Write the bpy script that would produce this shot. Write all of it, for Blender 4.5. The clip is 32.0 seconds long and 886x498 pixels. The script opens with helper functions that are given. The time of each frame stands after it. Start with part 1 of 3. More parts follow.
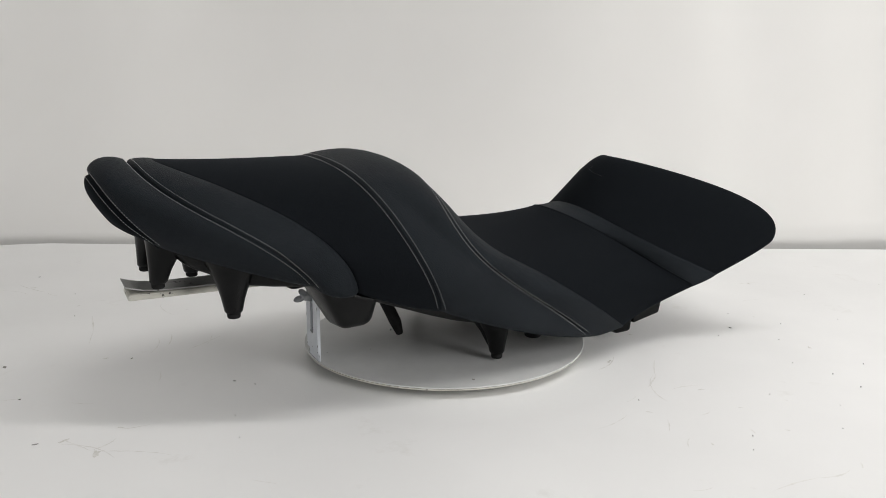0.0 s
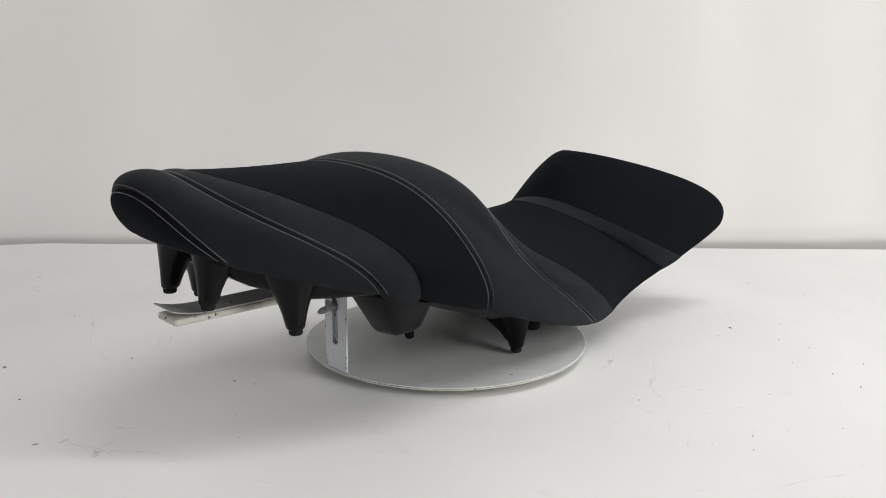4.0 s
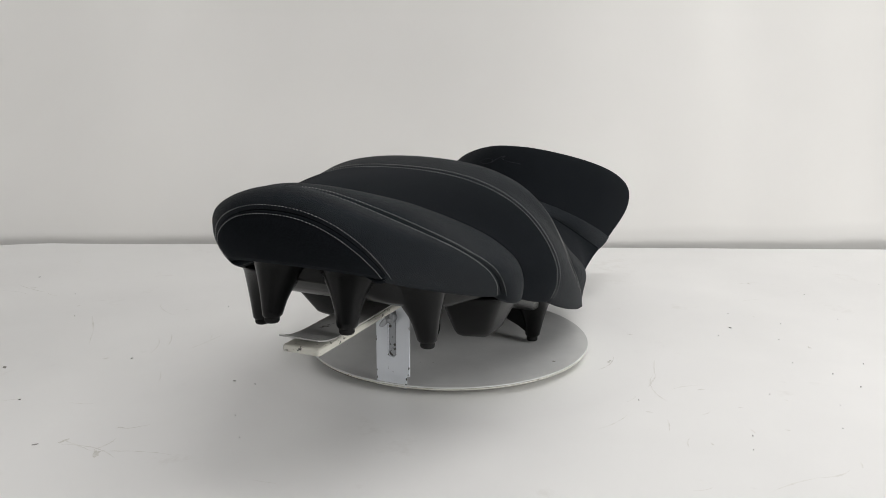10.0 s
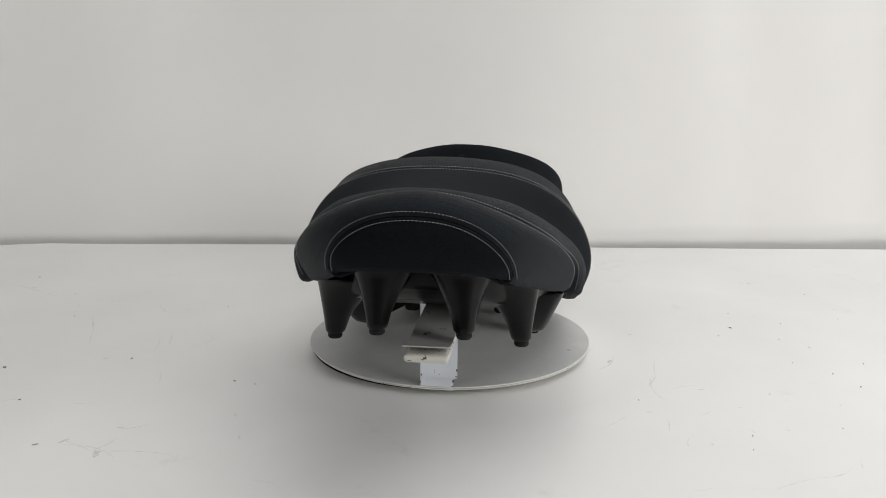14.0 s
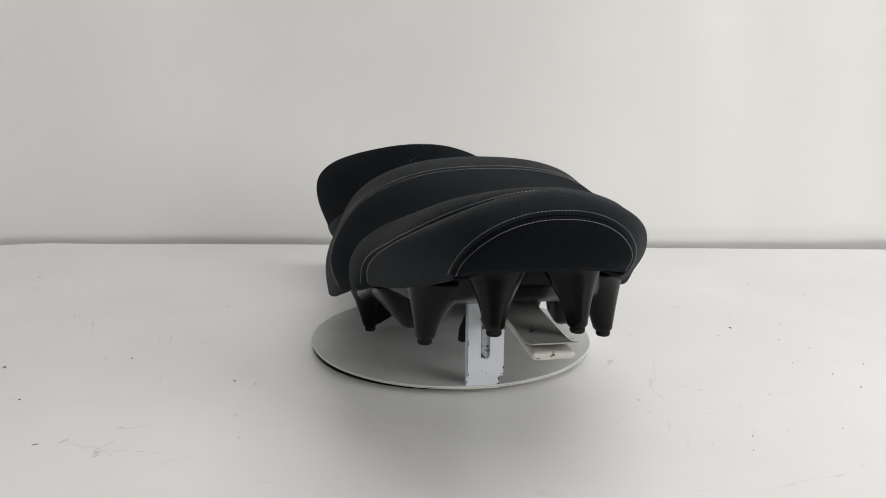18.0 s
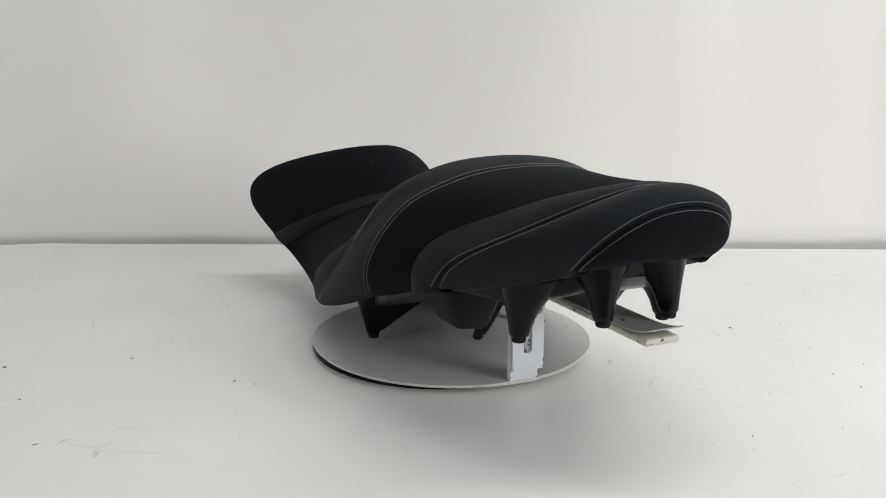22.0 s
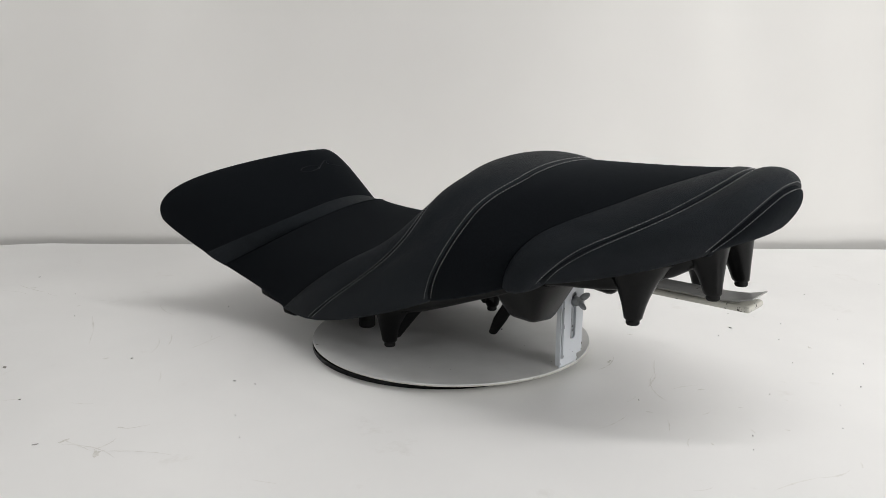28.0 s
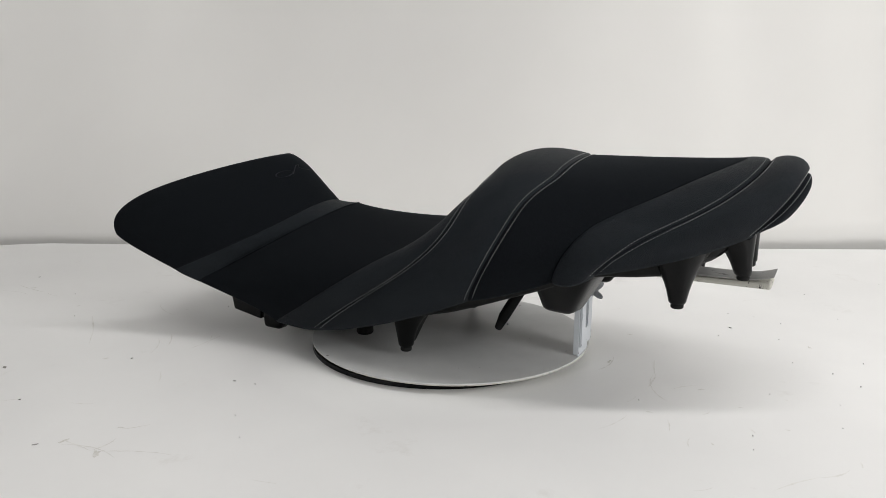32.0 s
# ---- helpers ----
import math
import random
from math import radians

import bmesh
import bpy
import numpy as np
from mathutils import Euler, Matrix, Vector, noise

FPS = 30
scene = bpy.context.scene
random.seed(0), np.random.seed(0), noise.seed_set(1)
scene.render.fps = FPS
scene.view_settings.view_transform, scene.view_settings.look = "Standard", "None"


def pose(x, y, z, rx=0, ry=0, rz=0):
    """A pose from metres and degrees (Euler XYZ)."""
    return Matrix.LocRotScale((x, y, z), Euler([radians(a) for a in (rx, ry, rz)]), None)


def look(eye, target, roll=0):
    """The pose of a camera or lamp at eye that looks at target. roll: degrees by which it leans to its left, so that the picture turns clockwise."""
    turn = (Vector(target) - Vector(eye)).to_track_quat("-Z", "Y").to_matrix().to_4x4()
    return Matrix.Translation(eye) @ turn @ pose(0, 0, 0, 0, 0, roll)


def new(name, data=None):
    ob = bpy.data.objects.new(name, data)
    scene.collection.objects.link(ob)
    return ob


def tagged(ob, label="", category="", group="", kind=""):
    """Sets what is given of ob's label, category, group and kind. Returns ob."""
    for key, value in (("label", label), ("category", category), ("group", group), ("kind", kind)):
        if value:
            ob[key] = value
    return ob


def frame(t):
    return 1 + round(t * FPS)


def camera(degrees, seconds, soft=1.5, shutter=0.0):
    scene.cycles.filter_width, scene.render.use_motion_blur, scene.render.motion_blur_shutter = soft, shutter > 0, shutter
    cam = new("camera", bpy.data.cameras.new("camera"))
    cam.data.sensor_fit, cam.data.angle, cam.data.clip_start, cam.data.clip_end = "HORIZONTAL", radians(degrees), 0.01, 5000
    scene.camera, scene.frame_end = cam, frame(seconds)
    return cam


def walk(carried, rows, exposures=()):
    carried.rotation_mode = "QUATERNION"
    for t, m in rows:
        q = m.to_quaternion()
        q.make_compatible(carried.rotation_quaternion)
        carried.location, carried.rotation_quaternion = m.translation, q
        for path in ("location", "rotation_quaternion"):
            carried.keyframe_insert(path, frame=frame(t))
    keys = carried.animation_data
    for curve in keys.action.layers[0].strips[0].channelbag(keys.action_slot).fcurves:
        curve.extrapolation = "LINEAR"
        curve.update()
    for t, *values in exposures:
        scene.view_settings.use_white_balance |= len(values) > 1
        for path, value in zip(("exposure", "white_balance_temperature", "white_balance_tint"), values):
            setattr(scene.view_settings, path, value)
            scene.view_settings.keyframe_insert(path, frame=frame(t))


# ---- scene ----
# ---- camera: a phone on a tripod, standing still ----
cam = camera(54.306, 32.0, soft=0.75)
EYE = Vector((0.0, -0.961, 0.3247))
AIM = EYE + Vector((-0.003056, 0.973954, -0.226724))
STILL = look(EYE, AIM, 0.351)
# the camera closes a little while less of the dark seat fills its picture
walk(cam, [(0, STILL), (32, STILL)], [(0, 0.0), (7, -0.02), (14, -0.08), (18, -0.08), (24, -0.04), (32, -0.04)])

# turn of the table about its axis: seconds, degrees
TURN = [(0, -63.33), (4, -47.14), (8, -30.91), (12, -14.7), (16, 1.29), (20, 17.38), (24, 33.56), (28, 49.42), (32, 64.59)]

# ---- light: a white room with a ceiling lamp and two added fill lamps ----
world = bpy.data.worlds.new("room_light")
scene.world = world
world.use_nodes = True
world.node_tree.nodes["Background"].inputs[0].default_value = (0.93, 0.97, 1.0, 1)
world.node_tree.nodes["Background"].inputs[1].default_value = 0.25


def area_lamp(name, eye, target, sx, sy, watts, colour):
    data = bpy.data.lights.new(name, "AREA")
    data.shape, data.size, data.size_y, data.energy, data.color = "RECTANGLE", sx, sy, watts, colour
    ob = new(name, data)
    ob.matrix_world = look(eye, target)
    return ob


# a tube fitting under the ceiling over the table's front edge, and a wide unseen fill lamp added at each side
WHITE = (1.0, 0.988, 0.974)
area_lamp("ceiling_lamp", (0.8, -0.28, 1.86), (0.8, -0.279, 0.0), 1.9, 0.12, 14.5, WHITE)
area_lamp("side_fill", (2.15, -1.1, 0.8), (0.0, 0.2, 0.2), 1.9, 1.2, 66.0, WHITE)
area_lamp("side_fill", (-2.15, -1.4, 0.8), (0.0, 0.2, 0.2), 1.9, 1.2, 21.0, WHITE)


# ---- materials ----
def mat(name):
    m = bpy.data.materials.new(name)
    m.use_nodes = True
    t = m.node_tree
    return m, t, t.nodes["Principled BSDF"]


def node(t, kind, **values):
    n = t.nodes.new(kind)
    for key, value in values.items():
        n.inputs[key.replace("_", " ")].default_value = value
    return n


def noise_fac(t, scale, detail=4.0, rough=0.55, space="Object"):
    c = t.nodes.new("ShaderNodeTexCoord")
    n = node(t, "ShaderNodeTexNoise", Scale=scale, Detail=detail, Roughness=rough)
    t.links.new(c.outputs[space], n.inputs["Vector"])
    return n.outputs["Fac"]


def ramp(t, fac, stops):
    r = t.nodes.new("ShaderNodeValToRGB")
    t.links.new(fac, r.inputs["Fac"])
    el = r.color_ramp.elements
    while len(el) < len(stops):
        el.new(0.5)
    for e, (p, c) in zip(el, stops):
        e.position, e.color = p, (*c, 1) if len(c) == 3 else c
    return r.outputs["Color"]


def bump(t, b, height, strength, distance):
    n = node(t, "ShaderNodeBump", Strength=strength, Distance=distance)
    t.links.new(height, n.inputs["Height"])
    if b.inputs["Normal"].links:
        t.links.new(b.inputs["Normal"].links[0].from_socket, n.inputs["Normal"])
    t.links.new(n.outputs["Normal"], b.inputs["Normal"])


def simple(name, lo, hi, scale, rough, metal=0.0, relief=0.0, depth=0.0005, grain=400.0):
    m, t, b = mat(name)
    t.links.new(ramp(t, noise_fac(t, scale), [(0.3, lo), (0.7, hi)]), b.inputs["Base Color"])
    b.inputs["Roughness"].default_value = rough
    b.inputs["Metallic"].default_value = metal
    if relief:
        bump(t, b, noise_fac(t, grain, 3.0), relief, depth)
    return m


def leather_material():
    m, t, b = mat("black_vinyl")
    c = t.nodes.new("ShaderNodeTexCoord")
    cells = node(t, "ShaderNodeTexVoronoi", Scale=900.0)
    cells.feature = "DISTANCE_TO_EDGE"
    t.links.new(c.outputs["Object"], cells.inputs["Vector"])
    t.links.new(ramp(t, noise_fac(t, 14.0), [(0.3, (0.0080, 0.0098, 0.0119)), (0.7, (0.0124, 0.0149, 0.0179))]), b.inputs["Base Color"])
    rough = ramp(t, noise_fac(t, 520.0, 2.0), [(0.26, (0.38, 0.38, 0.38)), (0.36, (0.60, 0.60, 0.60))])
    t.links.new(rough, b.inputs["Roughness"])
    b.inputs["Specular IOR Level"].default_value = 0.14
    b.inputs["Specular Tint"].default_value = (0.84, 0.92, 1.0, 1)
    bump(t, b, ramp(t, cells.outputs["Distance"], [(0.0, (0, 0, 0)), (0.35, (1, 1, 1))]), 0.8, 0.00045)
    bump(t, b, noise_fac(t, 45.0), 0.08, 0.0006)
    return m


def fabric_material():
    m, t, b = mat("black_fabric")
    t.links.new(ramp(t, noise_fac(t, 900.0, 2.0), [(0.3, (0.0039, 0.0046, 0.0057)), (0.7, (0.0082, 0.0095, 0.0114))]), b.inputs["Base Color"])
    b.inputs["Roughness"].default_value = 0.92
    b.inputs["Specular IOR Level"].default_value = 0.04
    b.inputs["Specular Tint"].default_value = (0.82, 0.9, 1.0, 1)
    b.inputs["Sheen Weight"].default_value = 0.02
    b.inputs["Sheen Tint"].default_value = (0.8, 0.9, 1.0, 1)
    bump(t, b, noise_fac(t, 1100.0, 2.0), 0.5, 0.0003)
    bump(t, b, noise_fac(t, 30.0), 0.2, 0.001)
    return m


VINYL = leather_material()
FABRIC = fabric_material()
PLASTIC = simple("black_plastic", (0.0014, 0.0016, 0.0018), (0.0032, 0.0034, 0.0036), 30.0, 0.27, relief=0.12, grain=120.0)
PLASTIC.node_tree.nodes["Principled BSDF"].inputs["Specular IOR Level"].default_value = 0.16
RUBBER = simple("black_rubber", (0.008, 0.008, 0.008), (0.016, 0.016, 0.016), 60.0, 0.7, relief=0.3)
RUBBER.node_tree.nodes["Principled BSDF"].inputs["Specular IOR Level"].default_value = 0.12
SATIN = simple("dark_satin_thread", (0.013, 0.014, 0.017), (0.020, 0.022, 0.026), 300.0, 0.6)
SATIN.node_tree.nodes["Principled BSDF"].inputs["Specular IOR Level"].default_value = 0.12
THREAD = simple("grey_thread", (0.31, 0.31, 0.31), (0.48, 0.48, 0.47), 300.0, 0.7)


def worn_white(name, base, chips, scale, rough):
    m, t, b = mat(name)
    chip = ramp(t, noise_fac(t, scale, 6.0, 0.7), [(chips, (0, 0, 0)), (chips + 0.03, (1, 1, 1))])
    tone = ramp(t, noise_fac(t, 20.0), [(0.3, tuple(0.88 * v for v in base)), (0.7, base)])
    mix = t.nodes.new("ShaderNodeMix")
    mix.data_type = "RGBA"
    t.links.new(chip, mix.inputs[0])
    mix.inputs[6].default_value = (0.05, 0.045, 0.04, 1)
    t.links.new(tone, mix.inputs[7])
    t.links.new(mix.outputs[2], b.inputs["Base Color"])
    b.inputs["Roughness"].default_value = rough
    bump(t, b, noise_fac(t, 200.0), 0.15, 0.0004)
    return m


WHITE_BOARD = worn_white("white_board", (0.6, 0.605, 0.6), 0.2, 25.0, 0.45)
WHITE_STEEL = worn_white("white_painted_steel", (0.62, 0.65, 0.69), 0.30, 90.0, 0.4)
# base greyed for the seat's shade on the arm strip; the chips are wear
SHADED_WORN_STEEL = worn_white("shaded_worn_steel", (0.34, 0.34, 0.33), 0.335, 70.0, 0.45)
CREAM_EDGE = worn_white("cream_edge", (0.58, 0.57, 0.51), 0.37, 150.0, 0.55)
SLOT_SHADE = worn_white("slot_shade_grey", (0.36, 0.38, 0.40), 0.42, 160.0, 0.5)
DARK_CHIP = simple("dark_chip", (0.02, 0.02, 0.02), (0.06, 0.058, 0.055), 500.0, 0.8)
STEEL = simple("steel", (0.22, 0.23, 0.24), (0.36, 0.37, 0.38), 200.0, 0.55, 0.4)


def table_material():
    m, t, b = mat("white_laminate")
    tone = ramp(t, noise_fac(t, 3.0, 6.0), [(0.3, (0.76, 0.757, 0.752)), (0.7, (0.83, 0.826, 0.82))])
    smear = ramp(t, noise_fac(t, 9.0, 8.0, 0.7), [(0.28, (0.8, 0.78, 0.75)), (0.4, (1, 1, 1))])
    mix = t.nodes.new("ShaderNodeMix")
    mix.data_type, mix.blend_type = "RGBA", "MULTIPLY"
    mix.inputs[0].default_value = 0.55
    t.links.new(tone, mix.inputs[6])
    t.links.new(smear, mix.inputs[7])
    # a ring of paler colour round the turntable
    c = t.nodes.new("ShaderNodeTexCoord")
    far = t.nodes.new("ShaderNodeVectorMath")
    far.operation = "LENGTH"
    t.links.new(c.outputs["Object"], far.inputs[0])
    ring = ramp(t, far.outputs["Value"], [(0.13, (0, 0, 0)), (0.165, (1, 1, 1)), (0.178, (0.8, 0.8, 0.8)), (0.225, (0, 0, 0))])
    paler = t.nodes.new("ShaderNodeMix")
    paler.data_type = "RGBA"
    t.links.new(ring, paler.inputs[0])
    t.links.new(mix.outputs[2], paler.inputs[6])
    paler.inputs[7].default_value = (0.89, 0.89, 0.88, 1)
    t.links.new(paler.outputs[2], b.inputs["Base Color"])
    t.links.new(ramp(t, noise_fac(t, 7.0), [(0.3, (0.32, 0.32, 0.32)), (0.7, (0.45, 0.45, 0.45))]), b.inputs["Roughness"])
    bump(t, b, noise_fac(t, 40.0, 5.0), 0.04, 0.001)
    return m


TABLE = table_material()
SCUFF = simple("scuffed_laminate", (0.66, 0.65, 0.62), (0.80, 0.795, 0.78), 150.0, 0.7)
SMEAR = simple("smeared_laminate", (0.58, 0.57, 0.53), (0.76, 0.755, 0.735), 220.0, 0.7)
DIRT = simple("dirt", (0.16, 0.16, 0.15), (0.34, 0.33, 0.31), 200.0, 0.9)
SHEET = simple("white_sheet", (0.71, 0.70, 0.68), (0.76, 0.75, 0.73), 2.0, 0.85, relief=0.05, depth=0.001, grain=30.0)
WALL = simple("grey_wall_paint", (0.42, 0.42, 0.42), (0.48, 0.48, 0.48), 2.0, 0.9)
DARK_WALL = simple("dark_grey_wall_paint", (0.14, 0.14, 0.145), (0.17, 0.17, 0.175), 2.0, 0.9)
CEILING = simple("white_ceiling_paint", (0.76, 0.76, 0.75), (0.8, 0.8, 0.79), 2.0, 0.9)


# ---- mesh helpers ----
def mesh_object(name, verts, faces, material, smooth=True):
    me = bpy.data.meshes.new(name)
    me.from_pydata([tuple(v) for v in verts], [], faces)
    me.validate()
    me.update()
    me.materials.append(material)
    if smooth:
        me.polygons.foreach_set("use_smooth", [True] * len(me.polygons))
    return new(name, me)


def under(ob, parent, label=""):
    ob.parent = parent
    return tagged(ob, label)


def part(name, bm, material, parent, label="", smooth=False):
    me = bpy.data.meshes.new(name)
    bmesh.ops.recalc_face_normals(bm, faces=bm.faces)
    bm.to_mesh(me)
    bm.free()
    me.materials.append(material)
    if smooth:
        me.polygons.foreach_set("use_smooth", [True] * len(me.polygons))
    return under(new(name, me), parent, label)


def box(bm, x0, x1, y0, y1, z0, z1, bevel=0.0):
    r = bmesh.ops.create_cube(bm, size=1.0)
    bmesh.ops.scale(bm, vec=(x1 - x0, y1 - y0, z1 - z0), verts=r["verts"])
    bmesh.ops.translate(bm, vec=((x0 + x1) / 2, (y0 + y1) / 2, (z0 + z1) / 2), verts=r["verts"])
    if bevel:
        edges = list({e for v in r["verts"] for e in v.link_edges})
        bmesh.ops.bevel(bm, geom=edges, offset=bevel, segments=2, affect="EDGES", profile=0.5)
    return bm


def grid_faces(rows, cols, wrap=False):
    f = []
    for i in range(rows - 1):
        for j in range(cols if wrap else cols - 1):
            k = (j + 1) % cols
            f.append((i * cols + j, i * cols + k, (i + 1) * cols + k, (i + 1) * cols + j))
    return f


def turned(bm, profile, centre, segments=28):
    """A solid of revolution about the vertical, from (radius, z) pairs top to bottom."""
    rings = []
    for r, z in profile:
        rings.append([bm.verts.new((centre[0] + r * math.cos(a), centre[1] + r * math.sin(a), z))
                      for a in (2 * math.pi * k / segments for k in range(segments))])
    for a, b in zip(rings, rings[1:]):
        for k in range(segments):
            bm.faces.new((a[k], a[(k + 1) % segments], b[(k + 1) % segments], b[k]))
    bm.faces.new(rings[0])
    bm.faces.new(rings[-1][::-1])
    return bm


# ---- the setting ----
FLOOR_Z = -0.76
TABLE_Z = -0.012


def table():
    top = tagged(new("table"), "white laminate table top with scratches and dirt specks", "table")
    nx, ny = 60, 24
    verts = []
    for j in range(ny + 1):
        for i in range(nx + 1):
            x = -1.15 + 2.3 * i / nx
            back = 0.513 + 0.006 * math.sin(2.1 * x + 0.5) + (0.003 * math.sin(14 * x) if x < -0.4 else 0.0)
            ease = min(1.0, max(0.0, (x - 0.05) / 0.25))
            back -= 0.015 * ease * ease * (3 - 2 * ease) - 0.006 * max(0.0, x - 0.5)
            back -= 0.018 * min(1.0, max(0.0, (-0.69 - x) / 0.07)) ** 1.5
            y = -0.62 + (back + 0.62) * j / ny
            verts.append((x, y, TABLE_Z))
    n = len(verts)
    verts += [(x, y, z - 0.028) for x, y, z in verts]
    f = grid_faces(ny + 1, nx + 1)
    f += [tuple(n + k for k in reversed(q)) for q in f]
    rim = [i for i in range(nx + 1)] + [j * (nx + 1) + nx for j in range(1, ny + 1)]
    rim += [ny * (nx + 1) + i for i in range(nx - 1, -1, -1)] + [j * (nx + 1) for j in range(ny - 1, 0, -1)]
    f += [(rim[k - 1], rim[k - 1] + n, rim[k] + n, rim[k]) for k in range(len(rim))]
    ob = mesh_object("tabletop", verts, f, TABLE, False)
    under(ob, top)
    for x in (-1.08, 1.08):
        for y in (-0.55, 0.40):
            under(mesh_object("leg", *box_data(x - 0.025, x + 0.025, y - 0.025, y + 0.025, FLOOR_Z, TABLE_Z - 0.028), WHITE_STEEL, False), top)
    for line in SCRATCHES:
        scratch(line, random.uniform(0.0003, 0.0008), top)
    for x, y, size in SMUDGES:
        smudge(x, y, size, top)
    for x, y, size in FLECKS:
        fleck(x, y, size)
    return top


# marks on the table top: ends of each
SCRATCHES = [(0.432, 0.271, 0.463, 0.278), (0.409, 0.182, 0.434, 0.188), (0.423, -0.002, 0.425, -0.012), (0.165, -0.084, 0.189, -0.043),
             (0.177, -0.171, 0.191, -0.155), (0.233, -0.053, 0.223, -0.101), (0.223, -0.101, 0.208, -0.131), (0.221, -0.098, 0.218, -0.167),
             (0.208, -0.21, 0.203, -0.237), (0.219, -0.249, 0.213, -0.27), (0.278, -0.229, 0.28, -0.242), (0.336, -0.161, 0.339, -0.165),
             (0.254, -0.347, 0.305, -0.321), (0.305, -0.321, 0.334, -0.308), (0.349, -0.294, 0.346, -0.305), (0.195, -0.344, 0.212, -0.339),
             (0.219, 0.138, 0.235, 0.144), (0.242, -0.2, 0.254, -0.191), (0.231, -0.138, 0.26, -0.127),
             (0.14, -0.233, 0.173, -0.201)]
SCRATCHES += [(-0.617, 0.24, -0.557, 0.2), (-0.557, 0.2, -0.536, 0.184), (-0.452, 0.095, -0.424, 0.028), (-0.424, 0.028, -0.412, -0.014),
              (-0.382, 0.152, -0.347, 0.1), (-0.341, 0.013, -0.332, -0.045), (-0.329, 0.026, -0.32, -0.018), (-0.431, -0.18, -0.414, -0.176),
              (-0.362, -0.182, -0.339, -0.184), (-0.293, -0.24, -0.269, -0.23), (-0.335, -0.263, -0.303, -0.283), (-0.303, -0.283, -0.289, -0.259),
              (-0.332, -0.272, -0.277, -0.296), (-0.302, -0.286, -0.23, -0.29), (-0.153, -0.332, -0.133, -0.338), (-0.302, -0.1, -0.295, -0.127),
              (-0.294, -0.031, -0.268, 0.019), (-0.276, -0.015, -0.281, 0.029), (-0.627, 0.207, -0.578, 0.188)]
# place and size of each crumb and smudge
FLECKS = [(0.507, 0.215, 0.0012), (0.37, 0.122, 0.0012), (0.423, 0.08, 0.0012), (0.398, 0.019, 0.0014), (0.384, -0.059, 0.0013), (0.326, -0.149, 0.0014),
          (0.427, -0.128, 0.0018), (0.414, -0.092, 0.0012), (0.504, 0.101, 0.0012), (0.385, -0.175, 0.0013), (0.364, -0.228, 0.0013), (0.461, -0.061, 0.0011),
          (0.267, -0.273, 0.0012), (0.191, -0.166, 0.0012), (0.354, 0.063, 0.0047), (0.33, 0.032, 0.0029), (0.276, -0.245, 0.0026), (0.639, 0.27, 0.0012),
          (-0.605, 0.281, 0.0024), (-0.515, 0.193, 0.0013), (-0.473, 0.092, 0.0013), (-0.288, 0.139, 0.0029), (-0.346, -0.06, 0.0026), (-0.472, -0.09, 0.0059),
          (-0.354, -0.273, 0.0047), (-0.217, -0.124, 0.0029), (-0.196, -0.209, 0.0018), (-0.181, -0.256, 0.0015), (-0.414, -0.176, 0.0024),
          (-0.194, -0.132, 0.0018)]
SMUDGES = [(0.399, 0.11, 0.0035), (0.195, -0.194, 0.0047), (0.286, -0.182, 0.0035), (0.312, -0.232, 0.0035), (0.235, -0.262, 0.0047), (0.448, 0.274, 0.0071),
           (0.182, -0.058, 0.0059), (0.224, 0.036, 0.0053), (-0.487, 0.137, 0.0035), (-0.375, -0.06, 0.0053), (-0.339, 0.125, 0.0035), (-0.294, -0.237, 0.0053),
           (-0.332, -0.264, 0.0082), (-0.295, -0.288, 0.0118), (0.423, -0.008, 0.0053), (0.26, -0.137, 0.0059), (-0.586, 0.223, 0.0071)]


def scratch(line, wide, parent):
    """A shallow dull mark along a line on the table top, pointed at both ends."""
    x0, y0, x1, y1 = line
    bend, count = random.uniform(-0.12, 0.12), 14
    pts = []
    for k in range(count + 1):
        v = k / count
        off = bend * 4 * v * (1 - v) + random.uniform(-0.006, 0.006)
        pts.append((x0 + (x1 - x0) * v - (y1 - y0) * off, y0 + (y1 - y0) * v + (x1 - x0) * off))
    verts, n = [], len(pts)
    for k, (x, y) in enumerate(pts):
        w = wide * math.sin(math.pi * (k + 0.4) / (n + 0.2)) * random.uniform(0.5, 1.8)
        dx, dy = pts[min(k + 1, n - 1)][0] - pts[max(k - 1, 0)][0], pts[min(k + 1, n - 1)][1] - pts[max(k - 1, 0)][1]
        r = math.hypot(dx, dy)
        verts += [(x - dy / r * w, y + dx / r * w, TABLE_Z + 0.00012), (x, y, TABLE_Z + 0.0002), (x + dy / r * w, y - dx / r * w, TABLE_Z + 0.00012)]
    under(mesh_object("scratch", verts, grid_faces(n, 3), SCUFF), parent)


def smudge(x, y, size, parent):
    """A faint ragged smear of dirt on the table top."""
    turn, n = random.uniform(0, 3.1), 18
    pts = []
    for k in range(n):
        a = 2 * math.pi * k / n
        q = random.uniform(0.25, 1.0)
        px, py = size * q * math.cos(a), 0.35 * size * q * math.sin(a)
        pts.append((x + px * math.cos(turn) - py * math.sin(turn), y + px * math.sin(turn) + py * math.cos(turn), TABLE_Z + 0.00015))
    under(mesh_object("smudge", [(x, y, TABLE_Z + 0.0002)] + pts, [(0, k + 1, (k + 1) % n + 1) for k in range(n)], SMEAR), parent)


